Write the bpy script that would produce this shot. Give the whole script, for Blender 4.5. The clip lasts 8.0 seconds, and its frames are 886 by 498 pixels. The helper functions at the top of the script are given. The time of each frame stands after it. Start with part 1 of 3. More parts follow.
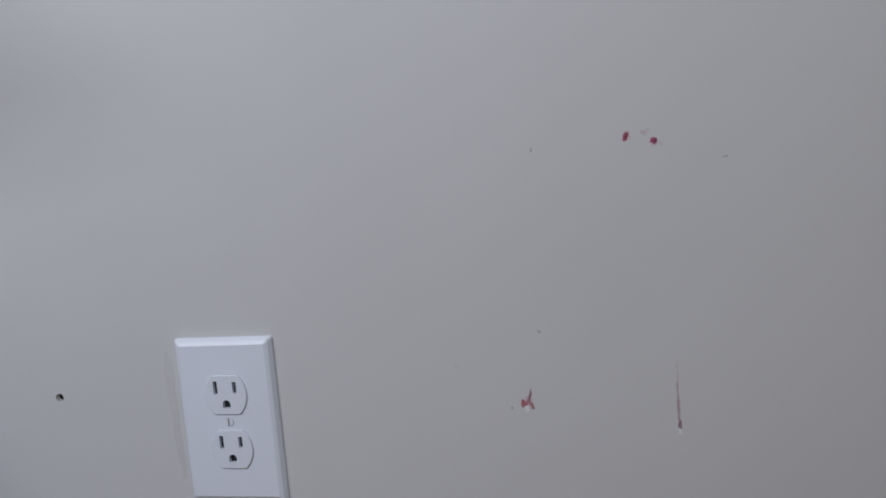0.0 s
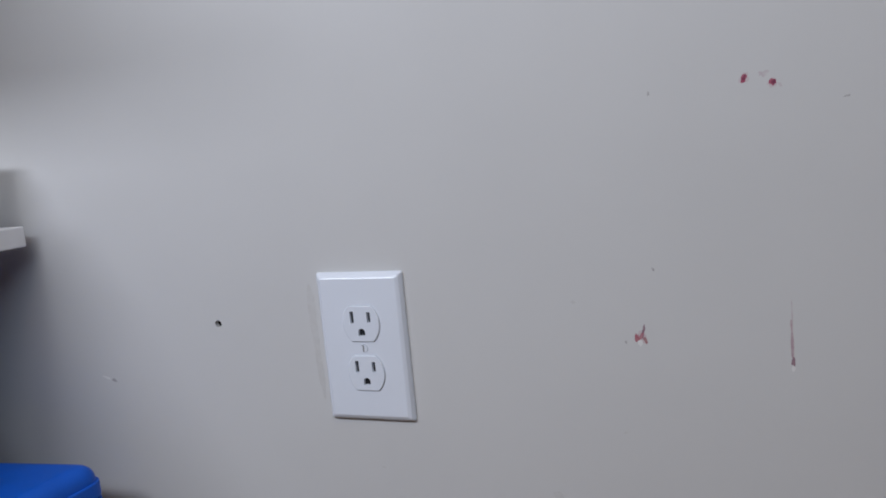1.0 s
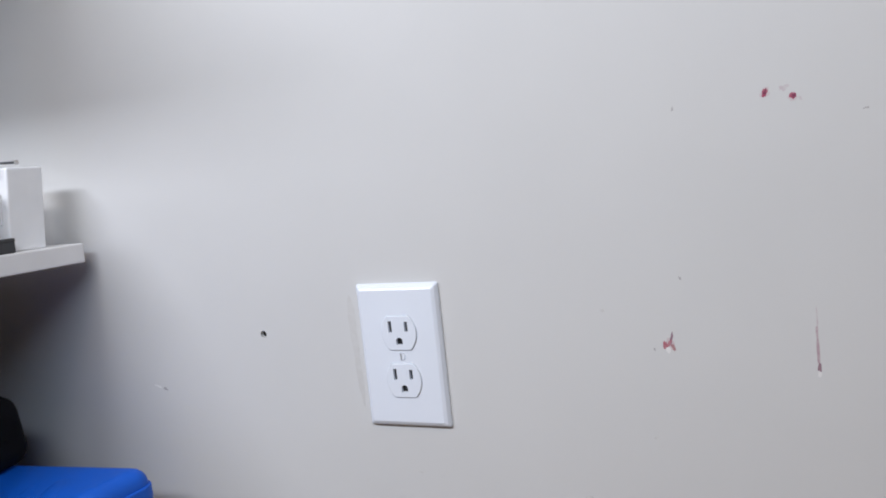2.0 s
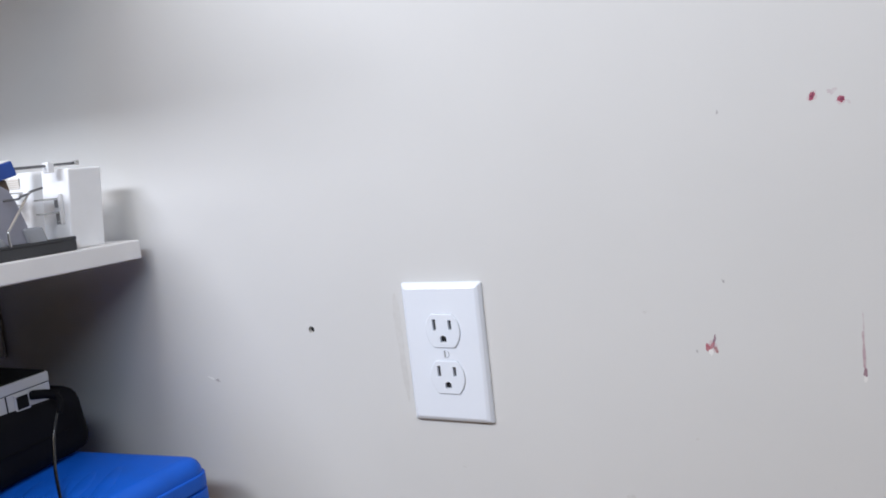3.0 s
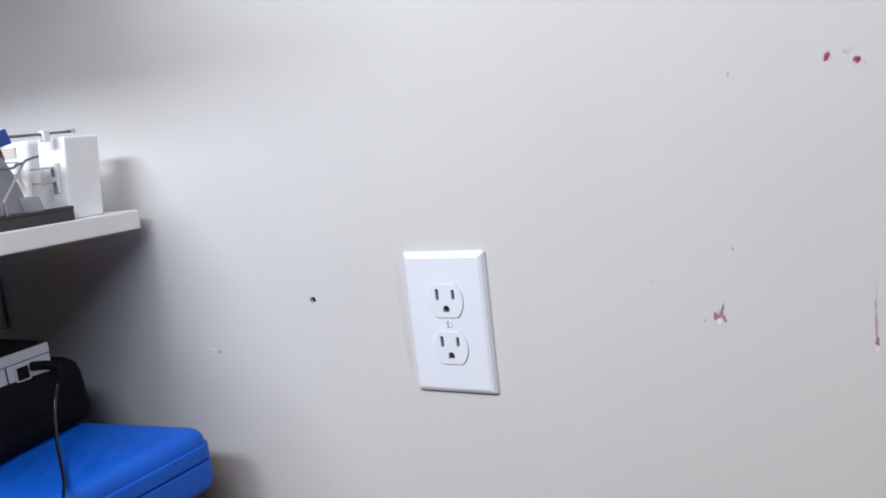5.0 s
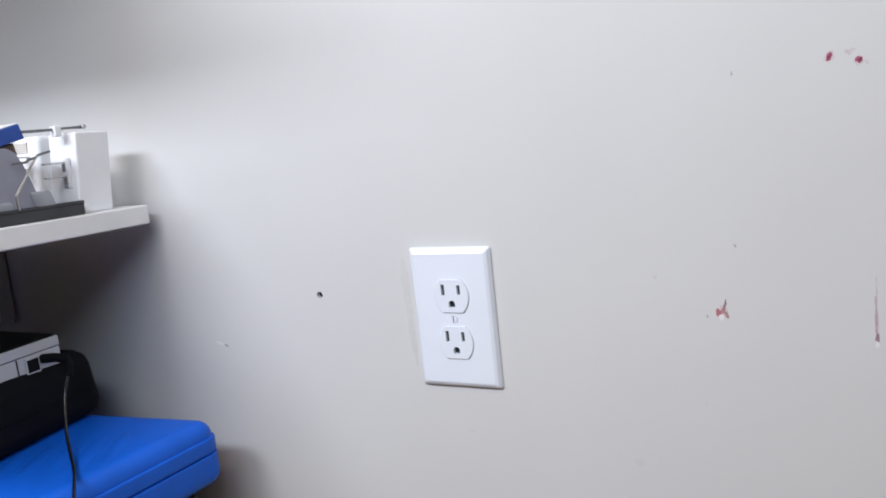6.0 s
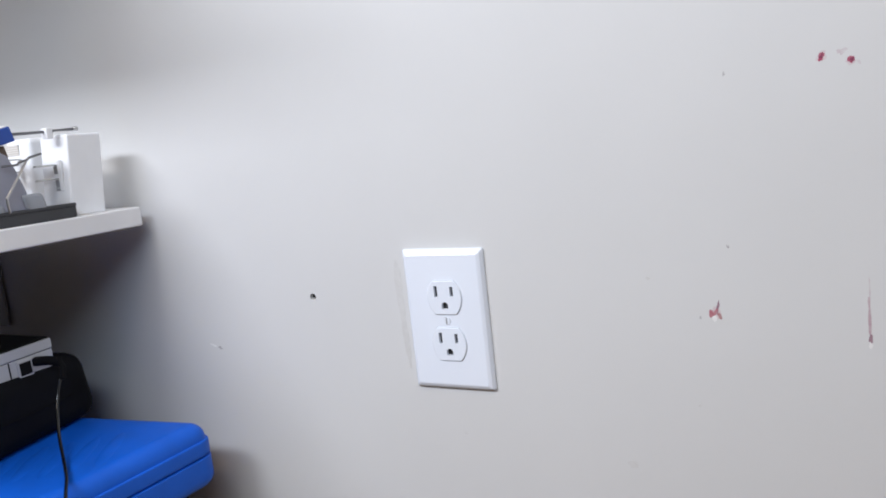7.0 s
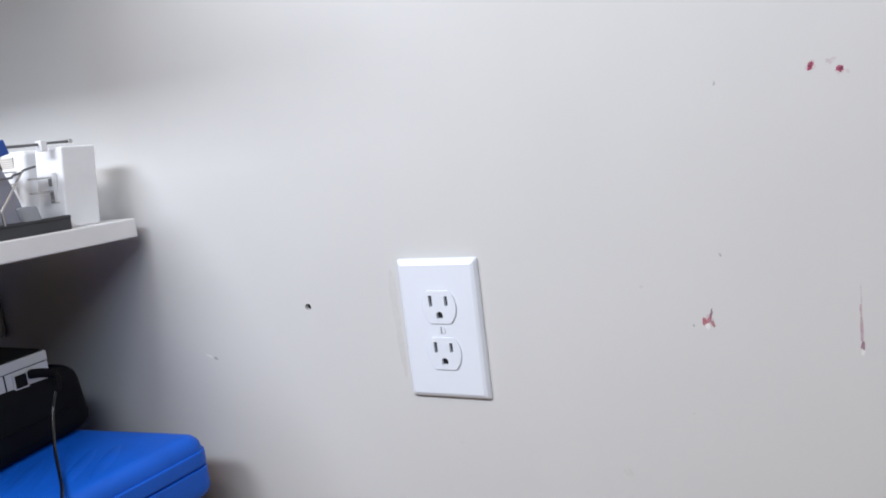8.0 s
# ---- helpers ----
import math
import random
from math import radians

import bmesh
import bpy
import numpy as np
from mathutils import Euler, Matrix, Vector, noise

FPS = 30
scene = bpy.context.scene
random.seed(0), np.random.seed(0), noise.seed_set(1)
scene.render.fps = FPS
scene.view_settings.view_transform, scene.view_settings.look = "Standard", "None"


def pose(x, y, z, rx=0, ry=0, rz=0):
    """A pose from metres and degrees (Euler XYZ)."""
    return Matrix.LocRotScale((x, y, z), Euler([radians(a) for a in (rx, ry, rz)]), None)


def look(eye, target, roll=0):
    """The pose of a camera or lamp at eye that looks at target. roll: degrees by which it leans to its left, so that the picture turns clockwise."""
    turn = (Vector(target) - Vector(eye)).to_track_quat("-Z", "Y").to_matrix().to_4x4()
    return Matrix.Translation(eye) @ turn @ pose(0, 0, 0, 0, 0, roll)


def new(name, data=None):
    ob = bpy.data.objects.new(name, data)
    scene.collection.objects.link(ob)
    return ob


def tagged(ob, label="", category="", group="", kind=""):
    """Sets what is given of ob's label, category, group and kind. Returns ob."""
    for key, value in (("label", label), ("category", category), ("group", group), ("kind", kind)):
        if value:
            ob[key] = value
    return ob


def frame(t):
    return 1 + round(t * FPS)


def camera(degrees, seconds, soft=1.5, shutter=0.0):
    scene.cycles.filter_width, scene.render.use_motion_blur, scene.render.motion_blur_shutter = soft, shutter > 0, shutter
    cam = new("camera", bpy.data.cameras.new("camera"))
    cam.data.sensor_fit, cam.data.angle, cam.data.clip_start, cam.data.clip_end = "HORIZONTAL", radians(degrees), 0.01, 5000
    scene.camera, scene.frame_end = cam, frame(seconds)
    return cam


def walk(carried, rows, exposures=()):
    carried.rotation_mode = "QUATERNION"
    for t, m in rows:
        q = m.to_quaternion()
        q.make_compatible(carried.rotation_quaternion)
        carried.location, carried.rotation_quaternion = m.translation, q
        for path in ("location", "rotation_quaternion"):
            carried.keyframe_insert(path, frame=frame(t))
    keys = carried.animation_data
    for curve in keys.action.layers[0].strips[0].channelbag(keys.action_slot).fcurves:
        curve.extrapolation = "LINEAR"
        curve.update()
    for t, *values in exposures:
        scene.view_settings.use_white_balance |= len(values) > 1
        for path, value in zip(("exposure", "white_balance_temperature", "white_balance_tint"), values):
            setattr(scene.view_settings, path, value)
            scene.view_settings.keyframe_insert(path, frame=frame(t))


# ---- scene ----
cam = camera(60.0, 8.0, soft=1.8)
PATH = [
    (0, (0.248, -0.472, 0.534), (-0.131, 1.474, 0.271), -4.50),
    (0.1, (0.245, -0.471, 0.5285), (-0.1746, 1.4667, 0.265), -4.64),
    (0.2, (0.242, -0.47, 0.523), (-0.188, 1.465, 0.257), -4.80),
    (0.3, (0.2457, -0.4713, 0.5207), (-0.2119, 1.4552, 0.2398), -4.88),
    (0.4, (0.2493, -0.4727, 0.5183), (-0.2558, 1.4407, 0.2285), -5.03),
    (0.5, (0.253, -0.474, 0.516), (-0.26, 1.439, 0.239), -5.20),
    (0.6, (0.254, -0.482, 0.519), (-0.2625, 1.429, 0.234), -5.23),
    (0.7, (0.255, -0.49, 0.522), (-0.2739, 1.4147, 0.2179), -5.35),
    (0.8, (0.256, -0.498, 0.525), (-0.369, 1.376, 0.213), -5.50),
    (0.9, (0.2555, -0.5035, 0.5235), (-0.4006, 1.359, 0.2064), -5.33),
    (1, (0.255, -0.509, 0.522), (-0.425, 1.344, 0.198), -5.30),
    (1.1, (0.2568, -0.511, 0.5224), (-0.444, 1.3336, 0.196), -5.39),
    (1.2, (0.2586, -0.513, 0.5228), (-0.4544, 1.3284, 0.2052), -5.41),
    (1.3, (0.2604, -0.515, 0.5232), (-0.4436, 1.3306, 0.21), -5.82),
    (1.4, (0.2622, -0.517, 0.5236), (-0.4401, 1.3297, 0.2131), -5.92),
    (1.5, (0.264, -0.519, 0.524), (-0.444, 1.326, 0.22), -6.10),
    (1.6, (0.2645, -0.523, 0.5205), (-0.4493, 1.3236, 0.2365), -6.02),
    (1.7, (0.265, -0.527, 0.517), (-0.464, 1.316, 0.251), -6.00),
    (2.8, (0.27, -0.536, 0.528), (-0.558, 1.265, 0.263), -6.10),
    (2.9, (0.2705, -0.5375, 0.5295), (-0.5652, 1.2588, 0.2555), -6.44),
    (3, (0.271, -0.539, 0.531), (-0.605, 1.236, 0.246), -6.30),
    (3.1, (0.2706, -0.5386, 0.5298), (-0.6266, 1.225, 0.2387), -6.37),
    (3.2, (0.2702, -0.5382, 0.5286), (-0.6309, 1.2221, 0.2299), -6.15),
    (3.3, (0.2698, -0.5378, 0.5274), (-0.6277, 1.2232, 0.222), -6.00),
    (3.4, (0.2694, -0.5374, 0.5262), (-0.6306, 1.223, 0.2246), -6.13),
    (3.5, (0.269, -0.537, 0.525), (-0.628, 1.225, 0.226), -6.00),
    (3.6, (0.2684, -0.537, 0.5242), (-0.6015, 1.2391, 0.2261), -6.20),
    (3.7, (0.2678, -0.537, 0.5234), (-0.5973, 1.24, 0.2168), -6.09),
    (3.8, (0.2672, -0.537, 0.5226), (-0.6152, 1.2272, 0.1927), -5.96),
    (3.9, (0.2666, -0.537, 0.5218), (-0.6383, 1.2118, 0.1715), -5.81),
    (4, (0.266, -0.537, 0.521), (-0.65, 1.206, 0.168), -5.60),
    (4.1, (0.2674, -0.536, 0.523), (-0.6424, 1.2118, 0.1802), -6.02),
    (4.2, (0.2688, -0.535, 0.525), (-0.6239, 1.2234, 0.1918), -6.27),
    (4.3, (0.2702, -0.534, 0.527), (-0.6124, 1.2306, 0.1996), -6.51),
    (4.4, (0.2716, -0.533, 0.529), (-0.6054, 1.2338, 0.1984), -6.68),
    (4.5, (0.273, -0.532, 0.531), (-0.621, 1.225, 0.194), -7.10),
    (4.6, (0.2715, -0.5305, 0.5295), (-0.6405, 1.2168, 0.1903), -7.04),
    (4.7, (0.27, -0.529, 0.528), (-0.632, 1.222, 0.18), -6.80),
    (5.8, (0.266, -0.535, 0.522), (-0.615, 1.226, 0.176), -6.30),
    (6, (0.268, -0.538, 0.524), (-0.626, 1.216, 0.173), -6.20),
    (6.2, (0.2684, -0.5368, 0.524), (-0.6435, 1.2066, 0.1647), -6.24),
    (6.5, (0.269, -0.535, 0.524), (-0.634, 1.213, 0.16), -5.90),
    (7, (0.272, -0.533, 0.525), (-0.622, 1.221, 0.171), -6.40),
    (7.5, (0.275, -0.533, 0.528), (-0.612, 1.225, 0.178), -6.90),
    (8, (0.275, -0.533, 0.528), (-0.612, 1.227, 0.188), -6.80),
]
walk(cam, [(t, look(e, g, r)) for t, e, g, r in PATH],
     [(0.0, -1.18, 6260, 12), (0.8, -1.09, 6260, 12), (1.0, -0.94, 6260, 12), (1.5, -0.48, 6370, 11.5), (1.7, -0.41, 6380, 11.3), (2.8, -0.25, 6420, 10.8),
      (3.5, -0.16, 6420, 10.8), (8.0, -0.16, 6420, 10.8)])

# ---- light ----
world = bpy.data.worlds.new("world")
scene.world = world
world.use_nodes = True
wn = world.node_tree.nodes
sky = wn.new("ShaderNodeTexSky")
sky.sky_type = 'NISHITA'
sky.sun_disc = False
sky.sun_elevation, sky.sun_rotation = radians(35), radians(200)
world.node_tree.links.new(sky.outputs[0], wn["Background"].inputs[0])
wn["Background"].inputs[1].default_value = 0.1


def area_lamp(name, m, w, h, power, colour):
    data = bpy.data.lights.new(name, 'AREA')
    data.shape, data.size, data.size_y, data.energy, data.color = 'RECTANGLE', w, h, power, colour
    ob = new(name, data)
    ob.matrix_world = m
    return ob


# unseen lamps added behind the viewer: two cool window strips, a warm bar above
area_lamp("window_daylight", look((-0.60, -1.28, 1.46), (-0.60, 0.0, 0.52)), 1.00, 0.18, 31.0, (0.835, 0.885, 0.97))
area_lamp("window_daylight", look((0.60, -1.28, 1.46), (0.60, 0.0, 0.52)), 1.26, 0.18, 18.5, (0.73, 0.85, 1.0))
area_lamp("added_warm_light", look((0.15, -1.22, 1.95), (0.0, 0.0, 0.60)), 0.90, 0.10, 8.5, (1.0, 0.75, 0.47))


# ---- materials ----
def mat(name, colour, rough=0.5, metal=0.0, grain=0.06, grain_size=900.0, stain=0.05, stain_size=14.0, bump=0.0,
        bump_size=1200.0, tint=None, spec=0.5, trans=0.0, coat=0.0):
    """A paint, plastic or metal with colour variation at two scales and fine relief. Sizes are noise scales per metre."""
    m = bpy.data.materials.new(name)
    m.use_nodes = True
    n, l = m.node_tree.nodes, m.node_tree.links
    b = n["Principled BSDF"]
    geo = n.new("ShaderNodeNewGeometry")
    fine, wide = n.new("ShaderNodeTexNoise"), n.new("ShaderNodeTexNoise")
    for tex, size, detail in ((fine, grain_size, 3.0), (wide, stain_size, 4.0)):
        tex.inputs["Scale"].default_value = size
        tex.inputs["Detail"].default_value = detail
        l.new(geo.outputs["Position"], tex.inputs["Vector"])
    dark = [c * (1 - stain * 2) for c in colour] if tint is None else list(tint)
    mix = n.new("ShaderNodeMix")
    mix.data_type = 'RGBA'
    mix.inputs[6].default_value, mix.inputs[7].default_value = (*dark, 1), (*colour, 1)
    ramp = n.new("ShaderNodeMapRange")
    ramp.inputs[1].default_value, ramp.inputs[2].default_value = 0.3, 0.62
    l.new(wide.outputs["Fac"], ramp.inputs[0])
    l.new(ramp.outputs[0], mix.inputs[0])
    hsv = n.new("ShaderNodeHueSaturation")
    val = n.new("ShaderNodeMapRange")
    val.inputs[3].default_value, val.inputs[4].default_value = 1 - grain, 1 + grain
    l.new(fine.outputs["Fac"], val.inputs[0])
    l.new(val.outputs[0], hsv.inputs["Value"])
    l.new(mix.outputs[2], hsv.inputs["Color"])
    l.new(hsv.outputs[0], b.inputs["Base Color"])
    rr = n.new("ShaderNodeMapRange")
    rr.inputs[3].default_value, rr.inputs[4].default_value = max(rough - 0.025, 0.02), min(rough + 0.025, 1.0)
    l.new(wide.outputs["Fac"], rr.inputs[0])
    l.new(rr.outputs[0], b.inputs["Roughness"])
    b.inputs["Metallic"].default_value = metal
    b.inputs["Specular IOR Level"].default_value = spec
    b.inputs["Transmission Weight"].default_value = trans
    b.inputs["Coat Weight"].default_value = coat
    if bump:
        tex, bp = n.new("ShaderNodeTexNoise"), n.new("ShaderNodeBump")
        tex.inputs["Scale"].default_value = bump_size
        tex.inputs["Detail"].default_value = 2.0
        l.new(geo.outputs["Position"], tex.inputs["Vector"])
        bp.inputs["Strength"].default_value, bp.inputs["Distance"].default_value = bump, 0.0006
        l.new(tex.outputs["Fac"], bp.inputs["Height"])
        l.new(bp.outputs[0], b.inputs["Normal"])
    return m


WALL = mat("wall_paint", (0.63, 0.62, 0.605), 0.55, grain=0.005, grain_size=500, stain=0.012, stain_size=7, bump=0.045,
           bump_size=420, spec=0.35)
# unseen walls, toned dark to hold down bounced light
ROOM = mat("taupe_paint", (0.15, 0.128, 0.105), 0.7, stain=0.03, stain_size=4, bump=0.1, bump_size=420)
CEIL = mat("ceiling_paint", (0.78, 0.77, 0.75), 0.9, stain=0.03, stain_size=3)
# unseen floor, toned to set the warm bounce from below
FLOOR = mat("floor_wood", (0.24, 0.135, 0.068), 0.45, grain=0.12, stain=0.15, stain_size=5)
HOLE_SHADE = mat("hole_shade_black", (0.022, 0.02, 0.018), 0.95, grain=0.2)
PLATE = mat("white_nylon", (0.78, 0.81, 0.87), 0.20, grain=0.004, stain=0.004, stain_size=40, spec=0.5)
FACE = mat("white_thermoplastic", (0.77, 0.80, 0.86), 0.25, grain=0.004, stain=0.004, stain_size=60)
SLOT_SHADE = mat("slot_shade_black", (0.012, 0.012, 0.014), 0.6)
RED = mat("red_paint", (0.33, 0.035, 0.095), 0.55, grain=0.25, grain_size=700, stain=0.25, stain_size=300,
          tint=(0.45, 0.18, 0.21))
REDDARK = mat("dark_red_scrape", (0.33, 0.12, 0.14), 0.7, grain=0.25, grain_size=800, tint=(0.46, 0.30, 0.29), stain_size=260)
HALO = mat("pink_stain", (0.57, 0.46, 0.47), 0.6, grain=0.05, tint=(0.61, 0.575, 0.565), stain_size=500)
DEEP = mat("deep_crimson", (0.15, 0.018, 0.055), 0.6, grain=0.25, grain_size=900, tint=(0.30, 0.06, 0.11), stain_size=600)
PINK = mat("faded_red_smear", (0.54, 0.47, 0.48), 0.7, grain=0.1, tint=(0.60, 0.57, 0.56), stain_size=200)
STREAK = mat("dull_red_streak", (0.43, 0.30, 0.33), 0.7, grain=0.2, grain_size=800, tint=(0.54, 0.45, 0.46), stain_size=260)
MAUVE = mat("dull_mauve_paint", (0.22, 0.12, 0.16), 0.7, grain=0.2, grain_size=800, tint=(0.36, 0.24, 0.27), stain_size=400)
ROSE = mat("rose_red_paint", (0.38, 0.09, 0.12), 0.65, grain=0.2, grain_size=800, tint=(0.50, 0.30, 0.32), stain_size=500)
PALE = mat("pale_scratch", (0.78, 0.77, 0.75), 0.8, grain=0.05)
CHIP = mat("bare_plaster", (0.78, 0.76, 0.74), 0.9, grain=0.05)
GREYMARK = mat("grey_scuff", (0.36, 0.34, 0.34), 0.8, grain=0.2, tint=(0.52, 0.50, 0.49), stain_size=400)
SHADE_LINE = mat("shade_and_paint_line", (0.574, 0.558, 0.538), 0.6, grain=0.02, tint=(0.612, 0.600, 0.584), stain_size=150)
FAINT = mat("faint_scuff", (0.575, 0.558, 0.535), 0.7, grain=0.05, tint=(0.61, 0.597, 0.58), stain_size=300)
SHELF = mat("white_laminate", (0.83, 0.82, 0.82), 0.45, grain=0.02, stain=0.03, stain_size=22, bump=0.08)
BRACKET = mat("grey_steel", (0.32, 0.32, 0.33), 0.5, metal=0.3, stain=0.06)
BLUE = mat("blue_polyethylene", (0.005, 0.115, 0.64), 0.45, spec=0.3, grain=0.05, grain_size=1500, stain=0.06, stain_size=30, bump=0.16,
           bump_size=900)
BLACKBAG = mat("black_nylon", (0.006, 0.006, 0.008), 0.8, spec=0.15, grain=0.3, grain_size=1600, stain=0.2, stain_size=30, bump=0.5,
               bump_size=1500)
SILVER = mat("silver_grey_plastic", (0.52, 0.515, 0.525), 0.45, grain=0.02, stain=0.03)
BLACK = mat("black_plastic", (0.005, 0.005, 0.006), 0.55, spec=0.15, grain=0.1, stain=0.1)
CABLE = mat("black_rubber", (0.007, 0.007, 0.008), 0.22, spec=0.65, grain=0.1)
TRAY = mat("charcoal_plastic", (0.042, 0.043, 0.048), 0.5, grain=0.08, stain=0.12, stain_size=35, bump=0.1)
ADAPTER = mat("white_polycarbonate", (0.87, 0.87, 0.88), 0.38, grain=0.01, stain=0.02, stain_size=50)
BLADE = mat("nickel_blade", (0.55, 0.54, 0.53), 0.3, metal=1.0, grain=0.05)
ROD = mat("dull_steel", (0.20, 0.20, 0.21), 0.35, metal=0.9, grain=0.1)
GREYSHEET = mat("grey_lilac_plastic", (0.32, 0.325, 0.39), 0.5, grain=0.03, stain=0.06, stain_size=40)
CLEAR = mat("smoky_clear_plastic", (0.44, 0.46, 0.50), 0.22, grain=0.03, stain=0.04, trans=0.35)
BLUECARD = mat("blue_card", (0.02, 0.075, 0.36), 0.5, grain=0.06, stain=0.08, stain_size=60)
WHITECARD = mat("white_card", (0.78, 0.78, 0.76), 0.6, grain=0.02, stain=0.03)
BROWN = mat("brown_card", (0.16, 0.11, 0.08), 0.7, grain=0.12, stain=0.12, stain_size=60)
VENTRIB = mat("beige_rib", (0.74, 0.71, 0.67), 0.6, grain=0.1)
VENT = mat("beige_vent", (0.58, 0.52, 0.46), 0.6, grain=0.1)
UNDER_BROWN = mat("added_underside_brown", (0.13, 0.085, 0.05), 0.85, spec=0.2, grain=0.2, stain=0.1, stain_size=60)
NEARBLACK = mat("near_black_tone", (0.013, 0.010, 0.009), 0.7, spec=0.2, grain=0.15, stain=0.2, stain_size=20)


# ---- builders ----
def part(name, bm, material, parent=None, label="", smooth=False):
    """Links a bmesh as one mesh object, under its thing where one is given."""
    bmesh.ops.recalc_face_normals(bm, faces=bm.faces)
    me = bpy.data.meshes.new(name)
    bm.to_mesh(me)
    bm.free()
    me.materials.append(material)
    for p in me.polygons:
        p.use_smooth = smooth
    ob = new(name, me)
    if parent:
        ob.parent = parent
    if label:
        ob["label"] = label
    return ob


def thing(name, label, category, m=None, group="", kind=""):
    ob = tagged(new(name), label, category, group, kind)
    ob.matrix_world = m or Matrix()
    return ob


def box(x0, x1, y0, y1, z0, z1, bevel=0.0, segments=2, bm=None):
    bm = bm or bmesh.new()
    made = bmesh.ops.create_cube(bm, size=1.0)["verts"]
    for v in made:
        v.co = Vector(((x0 + x1) / 2 + v.co.x * (x1 - x0), (y0 + y1) / 2 + v.co.y * (y1 - y0), (z0 + z1) / 2 + v.co.z * (z1 - z0)))
    if bevel:
        edges = list({e for v in made for e in v.link_edges})
        bmesh.ops.bevel(bm, geom=edges, offset=bevel, segments=segments, profile=0.5, affect='EDGES')
    return bm


def tube(points, radius, sides=10, bm=None):
    """A round wire or cable through the points, smoothed between them."""
    pts = [Vector(p) for p in points]
    fine = []
    for i in range(len(pts) - 1):
        a, b = pts[max(i - 1, 0)], pts[i]
        c, d = pts[i + 1], pts[min(i + 2, len(pts) - 1)]
        for k in range(6):
            t = k / 6
            fine.append(0.5 * ((2 * b) + (c - a) * t + (2 * a - 5 * b + 4 * c - d) * t * t + (3 * b - a - 3 * c + d) * t ** 3))
    fine.append(pts[-1])
    bm = bm or bmesh.new()
    rings, up = [], Vector((0.31, 0.2, 0.93))
    for i, p in enumerate(fine):
        way = (fine[min(i + 1, len(fine) - 1)] - fine[max(i - 1, 0)]).normalized()
        u = way.cross(up).normalized()
        w = u.cross(way)
        rings.append([bm.verts.new(p + (u * math.cos(a) + w * math.sin(a)) * radius)
                      for a in (2 * math.pi * s / sides for s in range(sides))])
    for r, q in zip(rings, rings[1:]):
        for s in range(sides):
            bm.faces.new((r[s], r[(s + 1) % sides], q[(s + 1) % sides], q[s]))
    bm.faces.new(rings[0][::-1])
    bm.faces.new(rings[-1])
    return bm


def prism(outline, y0, y1, bm=None):
    """A flat outline of (x, z) drawn out from y0 to y1."""
    bm = bm or bmesh.new()
    a = [bm.verts.new((x, y0, z)) for x, z in outline]
    b = [bm.verts.new((x, y1, z)) for x, z in outline]
    bm.faces.new(a), bm.faces.new(b[::-1])
    for i in range(len(a)):
        j = (i + 1) % len(a)
        bm.faces.new((a[i], b[i], b[j], a[j]))
    return bm


def holed(outline, holes, front, back, hole_back, rim=()):
    """A plate facing -y with holes of given depth. outline and holes are loops of (x, z); rim holds further outline
    loops (y, loop) from the front face back to the wall."""
    bm = bmesh.new()

    def ring(loop, y):
        vs = [bm.verts.new((x, y, z)) for x, z in loop]
        return vs, [bm.edges.new((vs[i], vs[(i + 1) % len(vs)])) for i in range(len(vs))]

    outer, edges = ring(outline, front)
    inner = []
    for h in holes:
        vs, es = ring(h, front)
        inner.append(vs)
        edges += es
    bmesh.ops.triangle_fill(bm, use_beauty=True, use_dissolve=False, edges=edges, normal=(0, -1, 0))
    for vs, h in zip(inner, holes):
        deep = [bm.verts.new((x, hole_back, z)) for x, z in h]
        for i in range(len(vs)):
            j = (i + 1) % len(vs)
            bm.faces.new((vs[i], vs[j], deep[j], deep[i]))
    last = outer
    for y, loop in [*rim, (back, rim[-1][1] if rim else outline)]:
        nxt = [bm.verts.new((x, y, z)) for x, z in loop]
        for i in range(len(last)):
            j = (i + 1) % len(last)
            bm.faces.new((last[i], last[j], nxt[j], nxt[i]))
        last = nxt
    return bm


def circle(cx, cz, r, n=20):
    return [(cx + r * math.cos(2 * math.pi * i / n), cz + r * math.sin(2 * math.pi * i / n)) for i in range(n)]


def rect(cx, cz, w, h):
    return [(cx - w / 2, cz - h / 2), (cx + w / 2, cz - h / 2), (cx + w / 2, cz + h / 2), (cx - w / 2, cz + h / 2)]


def rounded(cx, cz, w, h, r, n=4):
    out = []
    for sx, sz, a0 in ((1, 1, 0), (-1, 1, 90), (-1, -1, 180), (1, -1, 270)):
        for k in range(n + 1):
            a = radians(a0 + 90 * k / n)
            out.append((cx + sx * (w / 2 - r) + r * math.cos(a), cz + sz * (h / 2 - r) + r * math.sin(a)))
    return out


# ---- the room ----
X0, X1, Y0, ZC = -1.46, 2.32, -1.37, 2.36
HOLE = (-0.1324, 0.3770)
wall = part("wall_north", holed([(X0, 0.0), (X1, 0.0), (X1, ZC), (X0, ZC)], [circle(*HOLE, 0.0031, 18)], 0.0, 0.11, 0.02), WALL)
tagged(wall, "off-white painted plasterboard wall with marks", "wall", kind="structure")
# near-black disc painted in for the shade inside the drilled hole
plug_bm = prism(circle(*HOLE, 0.0031, 18), 0.0042, 0.016)
part("hole_bottom", plug_bm, HOLE_SHADE, wall, "near-black disc for the shade in a drilled hole")
tagged(part("wall_west", box(X0 - 0.1, X0, Y0, 0.11, 0, ZC), ROOM), "taupe painted side wall", "wall", kind="structure")
# unseen stub, added to block light from the right end of the wall
tagged(part("added_wall_stub", box(0.53, 0.63, -0.60, 0.0, 0, ZC), ROOM), "unseen wall stub, added to shade the wall's right end", "wall", kind="structure")
